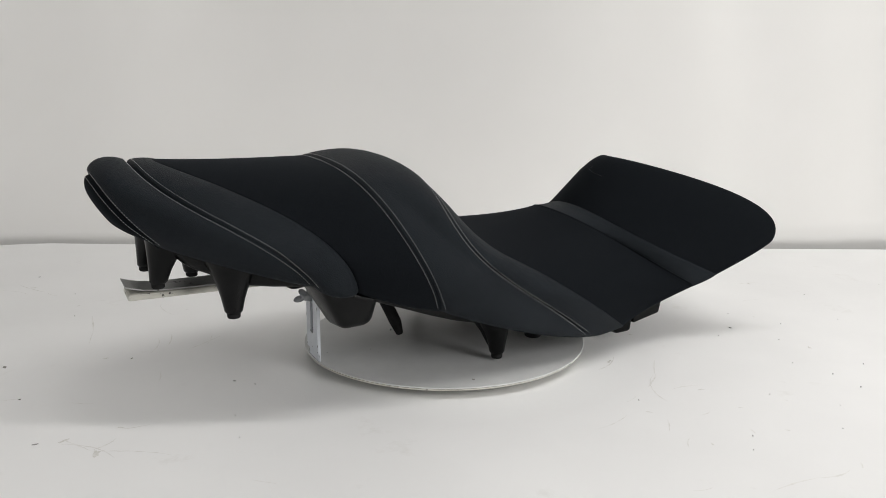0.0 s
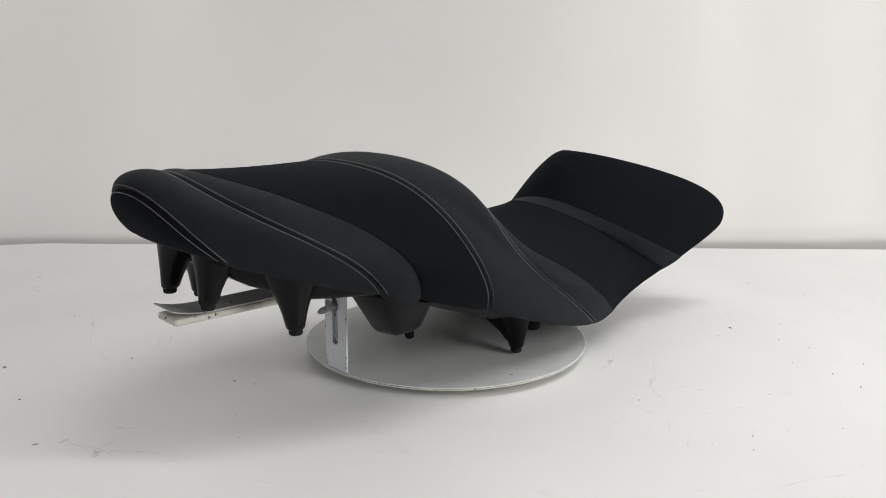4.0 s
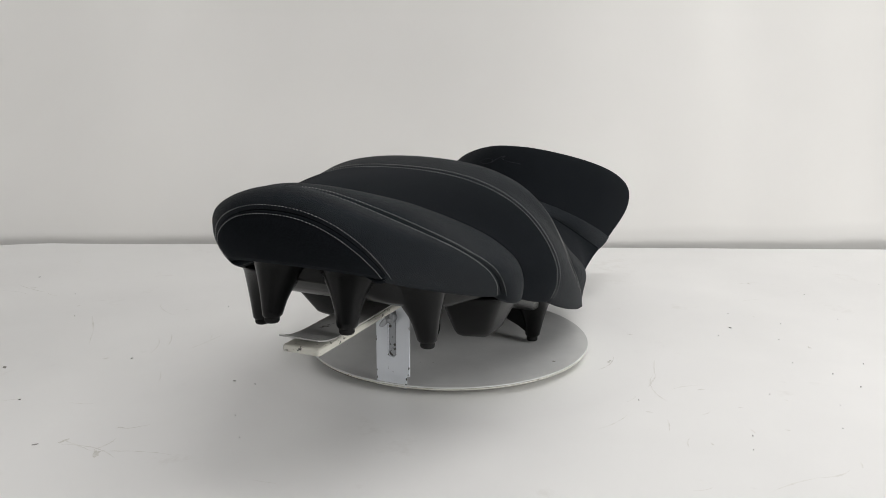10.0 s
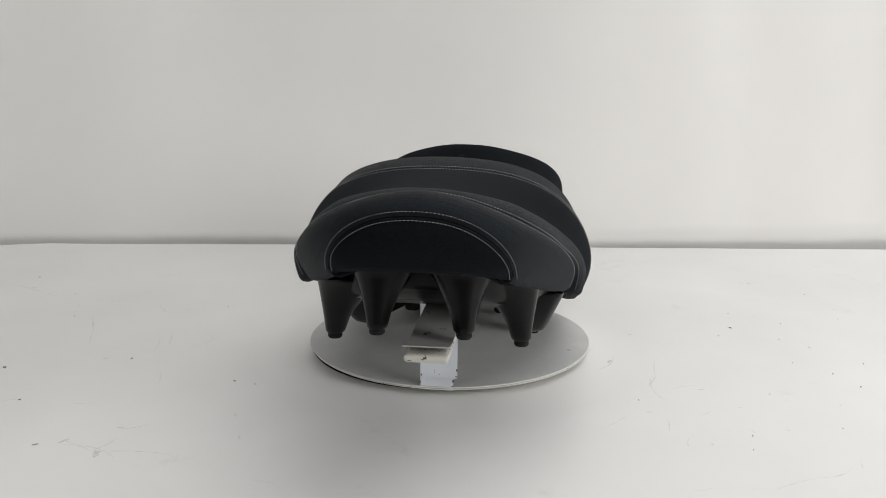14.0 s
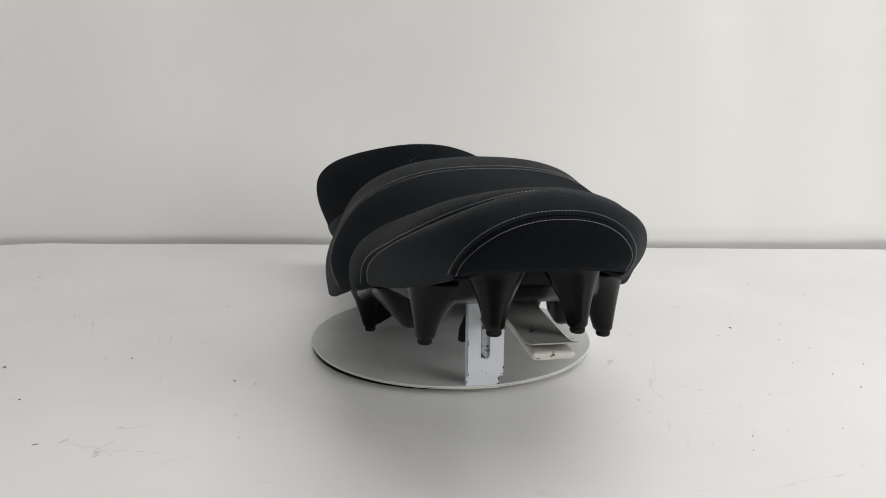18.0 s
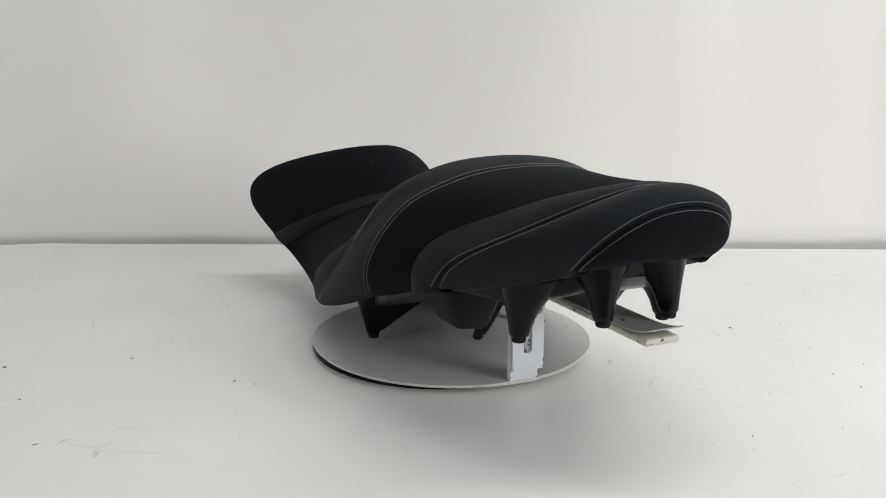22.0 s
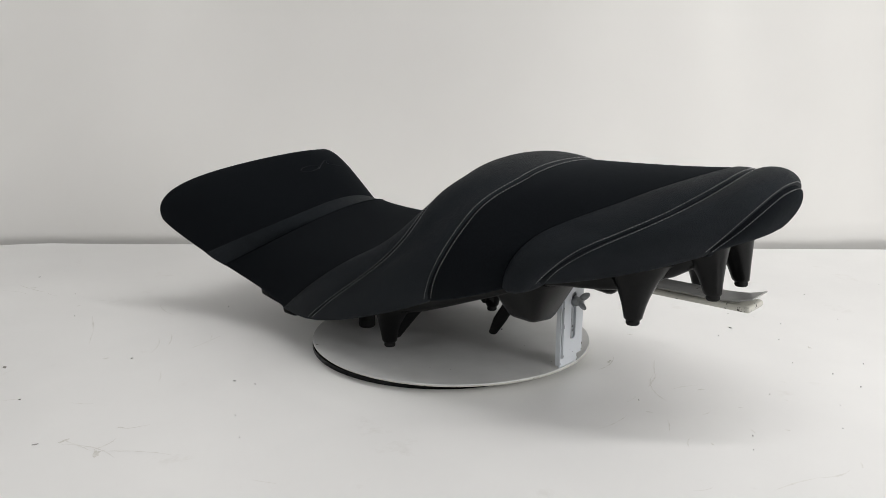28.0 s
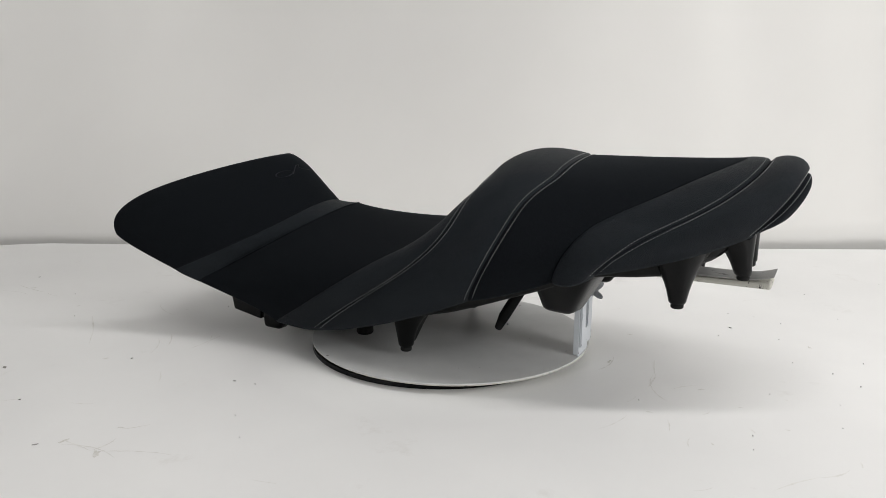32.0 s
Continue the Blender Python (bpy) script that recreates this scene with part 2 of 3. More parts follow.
def fleck(x, y, size):
    """A crumb of dirt or thread lying on the table."""
    bm = bmesh.new()
    r = bmesh.ops.create_icosphere(bm, subdivisions=2, radius=1.0)
    for v in r["verts"]:
        v.co *= 1.0 + 0.5 * noise.noise(v.co * 1.7 + Vector((x * 40, y * 40, 0)))
    turn = random.uniform(0, 3.1)
    bmesh.ops.scale(bm, vec=(size * 0.6, size * random.uniform(0.12, 0.32), 0.0005), verts=r["verts"])
    bmesh.ops.rotate(bm, cent=(0, 0, 0), matrix=Matrix.Rotation(turn, 3, "Z"), verts=r["verts"])
    low = min(v.co.z for v in r["verts"])
    bmesh.ops.translate(bm, vec=(x, y, TABLE_Z - low), verts=r["verts"])
    me = bpy.data.meshes.new("dirt_fleck")
    bm.to_mesh(me)
    bm.free()
    me.materials.append(DIRT)
    tagged(new("dirt_fleck", me), "small dark crumb of dirt on the white table", "dirt", "crumbs on the table")


def box_data(x0, x1, y0, y1, z0, z1):
    v = [(x, y, z) for z in (z0, z1) for y in (y0, y1) for x in (x0, x1)]
    f = [(0, 2, 3, 1), (4, 5, 7, 6), (0, 1, 5, 4), (2, 6, 7, 3), (0, 4, 6, 2), (1, 3, 7, 5)]
    return v, f


# soft folds of the hanging sheet: place, width, depth
FOLDS = [(-0.86, 0.06, -0.006), (-0.72, 0.07, 0.005), (-0.42, 0.1, 0.006), (0.36, 0.08, 0.007), (0.52, 0.055, 0.012), (0.66, 0.06, -0.012), (0.79, 0.05, 0.010), (0.9, 0.05, -0.010)]


def backdrop():
    cols, rows = 200, 400
    verts = []
    for j in range(rows + 1):
        for i in range(cols + 1):
            x = -1.5 + 3.0 * i / cols
            z = FLOOR_Z + 0.3 + (1.9 - 0.3 - FLOOR_Z - 0.3) * j / rows
            hang = 0.3 + 1.3 * min(max(z, 0.0), 0.6)
            fold = 0.046 * math.sin(2 * math.pi * (x + 0.69) / 1.25) + 0.004 * math.sin(7.3 * x + 1.7)
            for at, wide, deep in FOLDS:
                lean = at + 0.04 * (z - 0.4) * math.sin(9 * at)
                fold += deep * math.exp(-((x - lean) / wide) ** 2)
            fold += 0.006 * noise.noise((2.2 * x, 3.0 * z, 4.0))
            tuck = -0.004 + 0.024 / (1 + math.exp(-(x - 0.2) / 0.08)) + 0.005 * noise.noise((6.0 * x, 1.0, 2.0))
            away = 0.12 * math.tanh(1.4 * max(0.0, tuck - z) ** 1.5 / 0.12)
            rest = 0.065 * (1 - math.exp(-max(z, -0.01) / 0.12))
            verts.append((x, 0.553 + rest + fold * hang + away, z))
    ob = mesh_object("backdrop", verts, grid_faces(rows + 1, cols + 1), SHEET)
    return tagged(ob, "white hanging sheet with soft vertical folds", "backdrop", kind="structure")


def room():
    x, y0, y1, top = 2.2, -2.6, 1.3, 1.9
    walls = {"floor": (-x, x, y0, y1, FLOOR_Z - 0.1, FLOOR_Z), "ceiling": (-x, x, y0, y1, top, top + 0.1),
             "wall_north": (-x, x, y1, y1 + 0.1, FLOOR_Z, top), "wall_south": (-x, x, y0 - 0.1, y0, FLOOR_Z, top),
             "wall_east": (x, x + 0.1, y0, y1, FLOOR_Z, top), "wall_west": (-x - 0.1, -x, y0, y1, FLOOR_Z, top)}
    for name, b in walls.items():
        tagged(mesh_object(name, *box_data(*b), {"ceiling": CEILING, "wall_south": DARK_WALL}.get(name, WALL), False), "plain painted " + name.split("_")[0], name.split("_")[0], kind="structure")


table()
backdrop()
room()


# ---- turntable and stand (in the turning frame, axis at the origin) ----
def turntable():
    t = tagged(new("turntable"), "round white board turntable with a worn rim", "turntable")
    n = 144
    layers = (("board", 0.0058, -0.0042, 0.16, 0.0, -0.0015, WHITE_BOARD, ""), ("lower_board", 0.0066, -0.0048, 0.1592, -0.0018, -0.0032, CREAM_EDGE, "cream lower layer with a chipped edge"))
    for name, cx, cy, r, top, low, material, label in layers:
        verts = []
        for k, z in ((0.5, top), (0.998, top), (1.0, top - 0.0003), (1.0, low + 0.0003), (0.998, low), (0.5, low)):
            for a in range(n):
                w = 2 * math.pi * a / n
                chip = 0.0005 * max(0.0, noise.noise((6 * math.cos(w), 6 * math.sin(w), low * 900)) - 0.15) if k > 0.9 else 0.0
                q = r * k - chip
                verts.append((cx + q * math.cos(w), cy + q * math.sin(w), z))
        faces = []
        for i in range(5):
            faces += [(i * n + a, (i + 1) * n + a, (i + 1) * n + (a + 1) % n, i * n + (a + 1) % n) for a in range(n)]
        faces += [tuple(range(n)), tuple(range(6 * n - 1, 5 * n - 1, -1))]
        under(mesh_object(name, verts, faces, material, False), t, label)
    for x, y, size in ((0.142, -0.039, 0.004), (-0.1255, 0.0807, 0.004), (-0.0847, -0.0806, 0.0015), (-0.096, -0.0618, 0.0015), (0.0039, -0.1458, 0.002), (0.0136, -0.0991, 0.0014), (0.0264, -0.0947, 0.0014)):
        pts = [(x + size * random.uniform(0.5, 1) * math.cos(a) * 0.6, y + size * random.uniform(0.2, 0.5) * math.sin(a), 0.0002) for a in (2 * math.pi * k / 10 for k in range(10))]
        under(mesh_object("stain", [(x, y, 0.0004)] + pts, [(0, k + 1, (k + 1) % 10 + 1) for k in range(10)], DIRT), t, "small dark dirt stain")
    part("swivel_base", turned(bmesh.new(), [(0.09, -0.0032), (0.09, -0.0062)], (0, 0), 64), PLASTIC, t, "dark swivel bearing under the board")
    return t


def stand():
    s = tagged(new("seat_stand"), "white painted steel stand with slotted upright and flat arm", "stand")
    # fixed foot plate with a folded side
    bm = bmesh.new()
    box(bm, -0.0055, 0.0275, -0.1625, -0.1605, -0.004, 0.086, 0.0004)
    box(bm, -0.0055, -0.0035, -0.1605, -0.1565, 0.001, 0.086, 0.0004)
    part("foot_plate", bm, WHITE_STEEL, s)
    # sliding plate with its slot
    bm = bmesh.new()
    y0, y1 = -0.1652, -0.163
    a0, a1, mid, r = 0.0089, 0.0173, 0.0131, 0.0042
    for b in ((-0.0042, a0, 0.010, 0.088), (a1, 0.0315, 0.010, 0.088)):
        box(bm, b[0], b[1], y0, y1, b[2], b[3])
    for edge, centre, way in ((0.010, 0.0325, -1), (0.088, 0.0745, 1)):
        ring = [(a0, edge), (a1, edge)] + [(mid + r * math.cos(w), centre + way * r * math.sin(w)) for w in (math.pi * k / 12 for k in range(13))]
        front = [bm.verts.new((x, y0, z)) for x, z in ring]
        back = [bm.verts.new((x, y1, z)) for x, z in ring]
        bm.faces.new(front)
        bm.faces.new(back[::-1])
        for k in range(len(ring)):
            bm.faces.new((front[k - 1], back[k - 1], back[k], front[k]))
    part("sliding_plate", bm, WHITE_STEEL, s)
    # added grey strip that darkens the slot as the shade inside would
    bm = bmesh.new()
    box(bm, 0.0085, 0.0177, -0.1632, -0.1626, 0.0280, 0.0790)
    part("slot_shade_strip", bm, SLOT_SHADE, s, "grey strip behind the slot in place of its shade")
    # paint chipped away round the slot
    verts, n = [], 60
    for k in range(n):
        a = 2 * math.pi * k / n
        px, pz = r * math.cos(a), r * math.sin(a) + (0.021 if math.sin(a) >= 0 else -0.021)
        wear = 1.06 + max(0.0, 0.9 * noise.noise((px * 420, pz * 420, 3.0)))
        verts += [(mid + px * 0.98, y0 - 0.0002, 0.0535 + pz), (mid + px * wear, y0 - 0.0002, 0.0535 + pz + 0.0006 * (wear - 1) * (1 if pz > 0 else -1))]
    faces = [(2 * k, 2 * k + 1, (2 * k + 3) % (2 * n), (2 * k + 2) % (2 * n)) for k in range(n)]
    under(mesh_object("chipped_edge", verts, faces, DARK_CHIP, False), s, "dark chipped paint round the slot")
    bm = bmesh.new()
    r = bmesh.ops.create_cone(bm, cap_ends=True, segments=20, radius1=0.0026, radius2=0.0026, depth=0.014)
    bmesh.ops.rotate(bm, cent=(0, 0, 0), matrix=Matrix.Rotation(math.pi / 2, 3, "X"), verts=r["verts"])
    bmesh.ops.translate(bm, vec=(0.0132, -0.169, 0.0695), verts=r["verts"])
    part("bolt", bm, STEEL, s, smooth=True)
    bm = bmesh.new()
    r = bmesh.ops.create_cone(bm, cap_ends=True, segments=18, radius1=0.0058, radius2=0.0045, depth=0.007)
    bmesh.ops.rotate(bm, cent=(0, 0, 0), matrix=Matrix.Rotation(math.pi / 2, 3, "X"), verts=r["verts"])
    bmesh.ops.translate(bm, vec=(0.0132, -0.1688, 0.0695), verts=r["verts"])
    for tip in ((0.0045, -0.0085, 0.0070), (-0.0035, -0.0105, -0.0035)):
        way = Vector(tip)
        r = bmesh.ops.create_uvsphere(bm, u_segments=16, v_segments=10, radius=1.0)
        bmesh.ops.scale(bm, vec=(0.0014, 0.0036, 0.0068), verts=r["verts"])
        bmesh.ops.rotate(bm, cent=(0, 0, 0), matrix=way.to_track_quat("Z", "Y").to_matrix(), verts=r["verts"])
        bmesh.ops.translate(bm, vec=Vector((0.0132, -0.1688, 0.0695)) + way * 0.75, verts=r["verts"])
    part("wing_nut", bm, STEEL, s, "grey wing nut", True)
    # chipped paint along the edges of the plates
    for x, y, z, wide, high in ((0.0272, -0.16262, 0.006, 0.0009, 0.0022), (0.0268, -0.16262, 0.0005, 0.0016, 0.0012), (0.0312, -0.16532, 0.0185, 0.0010, 0.0024), (0.0308, -0.16532, 0.012, 0.0014, 0.0010), (0.0140, -0.16532, 0.0135, 0.0008, 0.0007),
                                (-0.0048, -0.16262, 0.0035, 0.0010, 0.0018), (0.0012, -0.16262, -0.0028, 0.0022, 0.0008), (-0.0036, -0.16532, 0.0125, 0.0007, 0.0014), (0.0316, -0.16532, 0.060, 0.0006, 0.0030), (-0.0038, -0.16532, 0.045, 0.0005, 0.0040)):
        ring = [(x + wide * random.uniform(0.4, 1.0) * math.cos(a), y, z + high * random.uniform(0.4, 1.0) * math.sin(a)) for a in (2 * math.pi * k / 12 for k in range(12))]
        under(mesh_object("paint_chip", [(x, y - 0.0001, z)] + ring, [(0, (k + 1) % 12 + 1, k + 1) for k in range(12)], DARK_CHIP, False), s)
    # lower arm: a flattened tube
    bm = bmesh.new()
    box(bm, 0.0095, 0.0437, -0.350, -0.15, 0.0940, 0.1005, 0.0026)
    part("arm", bm, CREAM_EDGE, s)
    # upper strip with a turned-up tip
    rows = [(-0.352, 0.1077), (-0.345, 0.1054), (-0.336, 0.1032), (-0.326, 0.102), (-0.314, 0.1014), (-0.29, 0.1014), (-0.22, 0.1016), (-0.15, 0.1016)]
    verts = [(x, y, z + d) for d in (0.0, 0.0012) for y, z in rows for x in (0.0092, 0.0440)]
    n = 2 * len(rows)
    f = []
    for i in range(len(rows) - 1):
        a = 2 * i
        f += [(a, a + 2, a + 3, a + 1), (n + a, n + a + 1, n + a + 3, n + a + 2), (a, n + a, n + a + 2, a + 2), (a + 1, a + 3, n + a + 3, n + a + 1)]
    f += [(0, 1, n + 1, n), (n - 2, 2 * n - 2, 2 * n - 1, n - 1)]
    under(mesh_object("arm_strip", verts, f, SHADED_WORN_STEEL, False), s)
    return s


def round_plinth():
    """The fixed foot on which the board turns; it stands a little off the axis."""
    base = tagged(new("round_plinth"), "low round black plinth under the turntable board", "plinth")
    part("base_disc", turned(bmesh.new(), [(0.146, -0.0064), (0.1478, -0.0072), (0.1482, TABLE_Z + 0.001), (0.1478, TABLE_Z)], (-0.0062, 0.006), 96), PLASTIC, base)


TURNTABLE = turntable()
round_plinth()
STAND = stand()

# ---- the motorcycle seat ----
# Each seam is half an arch from the seat's middle line down to the hem; x outward, y to the rear, z up.
HEM_FRONT = [(0.0, -0.3590, 0.1680), (0.0220, -0.3590, 0.1680), (0.0350, -0.3570, 0.1672), (0.0470, -0.3500, 0.1648), (0.0580, -0.3415, 0.1615), (0.0689, -0.3318, 0.1578)]
SEAM_NOSE = [(0.0000, -0.3726, 0.2110), (0.0376, -0.3726, 0.2110), (0.0574, -0.3668, 0.1964), (0.0674, -0.3544, 0.1790), (0.0702, -0.3404, 0.1680), (0.0700, -0.3314, 0.1589)]
SEAM_FRONT = [(0.0000, -0.3386, 0.2208), (0.0438, -0.3386, 0.2208), (0.0768, -0.3259, 0.1972), (0.1048, -0.2914, 0.1807), (0.1255, -0.2461, 0.1621), (0.1261, -0.2063, 0.1183)]
FOLD_RIDER = [(0.0000, -0.3169, 0.2223), (0.0310, -0.3169, 0.2223), (0.0647, -0.2757, 0.2045), (0.1042, -0.2212, 0.1867), (0.1362, -0.1833, 0.1590), (0.1350, -0.1671, 0.1083)]
SEAM_DOME = [(0.0000, -0.1533, 0.2147), (0.0707, -0.1533, 0.2147), (0.1146, -0.1437, 0.2035), (0.1416, -0.1290, 0.1667), (0.1560, -0.1066, 0.1209), (0.1412, -0.0862, 0.0829)]
SEAM_BACK = [(0.0000, -0.0753, 0.2059), (0.1063, -0.0753, 0.2059), (0.1393, -0.0747, 0.1845), (0.1393, -0.0858, 0.1217), (0.1393, -0.0077, 0.1095), (0.1301, 0.0986, 0.0252)]
FOLD_PASSENGER = [(0.0000, -0.0236, 0.1315), (0.0718, -0.0236, 0.1315), (0.1197, -0.0031, 0.1282), (0.1446, 0.0334, 0.1058), (0.1446, 0.0885, 0.0660), (0.1115, 0.1635, 0.0212)]
BAND_FRONT = [(0.0000, 0.1259, 0.1425), (0.0255, 0.1259, 0.1425), (0.0495, 0.1404, 0.1358), (0.0734, 0.1669, 0.1176), (0.0971, 0.2064, 0.0902), (0.1178, 0.2624, 0.0583)]
BAND_REAR = [(0.0000, 0.1639, 0.1436), (0.0393, 0.1639, 0.1436), (0.0731, 0.1749, 0.1309), (0.1012, 0.1991, 0.1132), (0.1201, 0.2382, 0.0945), (0.1248, 0.2910, 0.0705)]
EDGE_REAR = [(0.0, 0.2261, 0.1962), (0.03, 0.2285, 0.1962), (0.0343, 0.2456, 0.1929), (0.0881, 0.2737, 0.1803), (0.1463, 0.3884, 0.1571), (0.1358, 0.3651, 0.1061)]
HEM_REAR = [(0.0, 0.340, 0.080), (0.03, 0.340, 0.080), (0.06, 0.342, 0.081), (0.09, 0.346, 0.084), (0.122, 0.354, 0.094), (0.1335, 0.3615, 0.103)]
SEAT_YAW, SEAT_SHIFT, SEAT_ROLL = 0.02728, 0.01018, 0.018

# panel name, its front and rear arch, puff from top to hem, material, label
PANELS = [
    ("nose_panel", HEM_FRONT, SEAM_NOSE, (0.0030, 0.0040, 0.0035, 0.0), FABRIC, "matte black fabric nose panel"),
    ("front_panel", SEAM_NOSE, SEAM_FRONT, (0.0070, 0.0040, 0.0020, 0.0045), VINYL, "grained black vinyl panel"),
    ("front_bolster", SEAM_FRONT, FOLD_RIDER, (0.0007, 0.0053, -0.0009, 0.0115), VINYL, "grained black vinyl bolster"),
    ("rider_pad", FOLD_RIDER, SEAM_DOME, (-0.0015, -0.0016, -0.0007, 0.0040), FABRIC, "matte black fabric rider pad"),
    ("dome_panel", SEAM_DOME, SEAM_BACK, (0.0056, 0.0046, 0.0024, 0.0065), VINYL, "grained black vinyl hump"),
    ("side_wing", SEAM_BACK, FOLD_PASSENGER, (-0.0011, -0.0030, 0.0050, 0.0010), VINYL, "black vinyl side wing"),
    ("passenger_pad", FOLD_PASSENGER, BAND_FRONT, (-0.0055, -0.0035, 0.0000, -0.0040), FABRIC, "matte black fabric passenger pad"),
    ("cross_band", BAND_FRONT, BAND_REAR, (-0.0010, -0.0010, 0.0030, 0.0020), VINYL, "smooth black vinyl band"),
    ("back_pad", BAND_REAR, EDGE_REAR, (0.0085, 0.0060, 0.0090, 0.0030), FABRIC, "matte black fabric raised back pad"),
    ("rear_panel", EDGE_REAR, HEM_REAR, (0.006, 0.006, 0.006, 0.004), FABRIC, "matte black fabric rear panel"),
]
# seam, how far it folds at the hem, depth of its groove
ROUNDED = [(SEAM_NOSE, 1.0, 0.0019), (SEAM_FRONT, 1.0, 0.0019), (SEAM_DOME, 0.4, 0.0017), (SEAM_BACK, 0.0, 0.0015)]
NU = 49


def to_turntable(q):
    q = np.asarray(q, float)
    x = q[..., 0] + SEAT_ROLL * (q[..., 2] - 0.12)
    return np.stack([x - SEAT_YAW * q[..., 1] + SEAT_SHIFT, q[..., 1] + SEAT_YAW * x, q[..., 2] - SEAT_ROLL * q[..., 0]], -1)


def hand_sewn(q):
    """The cover is sewn a little askew: its seams turn to one side, and the tail leans over."""
    q = np.array(q, float)
    x, y = q[..., 0].copy(), q[..., 1].copy()
    w = np.clip((-x - 0.08) / 0.045, 0, 1)
    low = np.interp(y, [-0.38, -0.33, -0.30, -0.205, -0.167, -0.086, 0.1, 0.2, 0.36], [0, -0.002, 0.003, 0.014, 0.012, 0.012, 0.006, 0.001, 0.002])
    q[..., 1] += w * w * (3 - 2 * w) * low + 0.038 * x * np.clip((0.22 - y) / 0.1, 0, 1) * np.clip((y + 0.35) / 0.07, 0, 1)
    v = np.clip((y - 0.10) / 0.14, 0, 1)
    q[..., 0] -= 0.0020 * v * v * (3 - 2 * v)
    return q


def bezier(ctrl, u):
    n = len(ctrl) - 1
    return np.stack([math.comb(n, k) * u ** k * (1 - u) ** (n - k) for k in range(n + 1)], 1) @ np.array(ctrl)


def arch(ctrl, count=NU):
    u = np.linspace(0, 1, 300)
    x = bezier(ctrl, u)
    s = np.r_[0, np.cumsum(np.linalg.norm(np.diff(x, axis=0), axis=1))]
    return bezier(ctrl, np.interp(np.linspace(0, 1, count), s / s[-1], u))


def unit(a):
    return a / np.maximum(np.linalg.norm(a, axis=-1, keepdims=True), 1e-7)


# how far the cover turns under towards the hem
TUCKED = [(SEAM_FRONT, 0.006), (FOLD_RIDER, 0.011), (SEAM_DOME, 0.006), (SEAM_BACK, 0.002)]


def seam_arch(ctrl):
    x = arch(ctrl)
    for seam, deep in TUCKED:
        if ctrl is seam:
            w = np.clip((np.linspace(0, 1, NU) - 0.78) / 0.22, 0, 1)
            x[:, 0] -= deep * w * w
    return x


ARCHES = [seam_arch(p[1]) for p in PANELS] + [arch(HEM_REAR)]
STEPS = np.array([0, 0.02, 0.045, 0.08, 0.13, 0.2, 0.3, 0.4, 0.5, 0.6, 0.7, 0.8, 0.87, 0.92, 0.955, 0.98, 1.0])


def normals(x):
    n = unit(np.cross(np.gradient(x, axis=1), np.gradient(x, axis=0)))
    n[:, 0, 0] = 0
    return unit(n)


def panel_surface(i):
    """Points [front to rear, middle to hem] and outward normals of a panel's half."""
    name, front, rear, puff, *_ = PANELS[i]
    a, b = ARCHES[i], ARCHES[i + 1]
    d = b - a
    length = np.linalg.norm(d, axis=-1, keepdims=True)
    m0, m1, deep0, deep1 = d, d, 0.0006, 0.0006
    for seam, fold, deep in ROUNDED:
        low = fold * (np.linspace(0, 1, NU) ** 2)[:, None]
        if front is seam:
            m0, deep0 = unit((1 - low) * unit(unit(a - ARCHES[i - 1]) + unit(d)) + low * unit(d)) * length * (1 - 0.25 * low), deep
        if rear is seam:
            m1, deep1 = unit((1 - low) * unit(unit(d) + unit(ARCHES[i + 2] - b)) + low * unit(d)) * length * (1 - 0.25 * low), deep
    v = STEPS[:, None, None]
    x = (2 * v**3 - 3 * v**2 + 1) * a + (v**3 - 2 * v**2 + v) * m0 + (3 * v**2 - 2 * v**3) * b + (v**3 - v**2) * m1
    n = normals(x)
    w = v**1.7 if name == "back_pad" else v
    amount = np.interp(np.linspace(0, 1, NU), [0, 0.33, 0.66, 1], puff)[None, :, None]
    x = x + n * amount * np.minimum(1.0, length / 0.02) * (4 * w * (1 - w)) ** 0.7
    # the cover is pulled in along its seams
    width = np.minimum(1.0, length / 0.012)
    low = np.clip((1 - np.linspace(0, 1, NU)) / 0.08, 0, 1)[None, :, None]
    pinch = deep0 * np.exp(-((v * length) / 0.0016) ** 2) + deep1 * np.exp(-(((1 - v) * length) / 0.0016) ** 2)
    x = x - n * pinch * width * low
    x[:, 0, 0] = 0
    return x, normals(x)


SURFACES = [panel_surface(i) for i in range(len(PANELS))]


def mirrored(x):
    """A full grid from a half one, whose first column lies on the middle line."""
    left = x[:, :0:-1] * np.array([-1, 1, 1])
    return np.concatenate([left, x], axis=1)


def seat_cover(seat):
    for (name, front, rear, puff, material, label), (x, n) in zip(PANELS, SURFACES):
        end = x[:, -1:]
        inward = end * np.array([-1, 0, 0])
        inward = inward / np.maximum(np.linalg.norm(inward, axis=-1, keepdims=True), 1e-6)
        tuck = [end + inward * a + np.array([0, 0, z]) for a, z in ((0.003, -0.0025), (0.008, -0.003), (0.02, 0.002))]
        g = mirrored(np.concatenate([x] + tuck, axis=1))
        if name == "nose_panel":
            lip = [g[:1] + np.array([0, y, z]) for y, z in ((0.02, 0.002), (0.008, -0.003), (0.003, -0.0025))]
            g = np.concatenate(lip + [g], axis=0)
        rows, cols = g.shape[:2]
        under(mesh_object(name, to_turntable(hand_sewn(g)).reshape(-1, 3), grid_faces(rows, cols), material), seat, label)


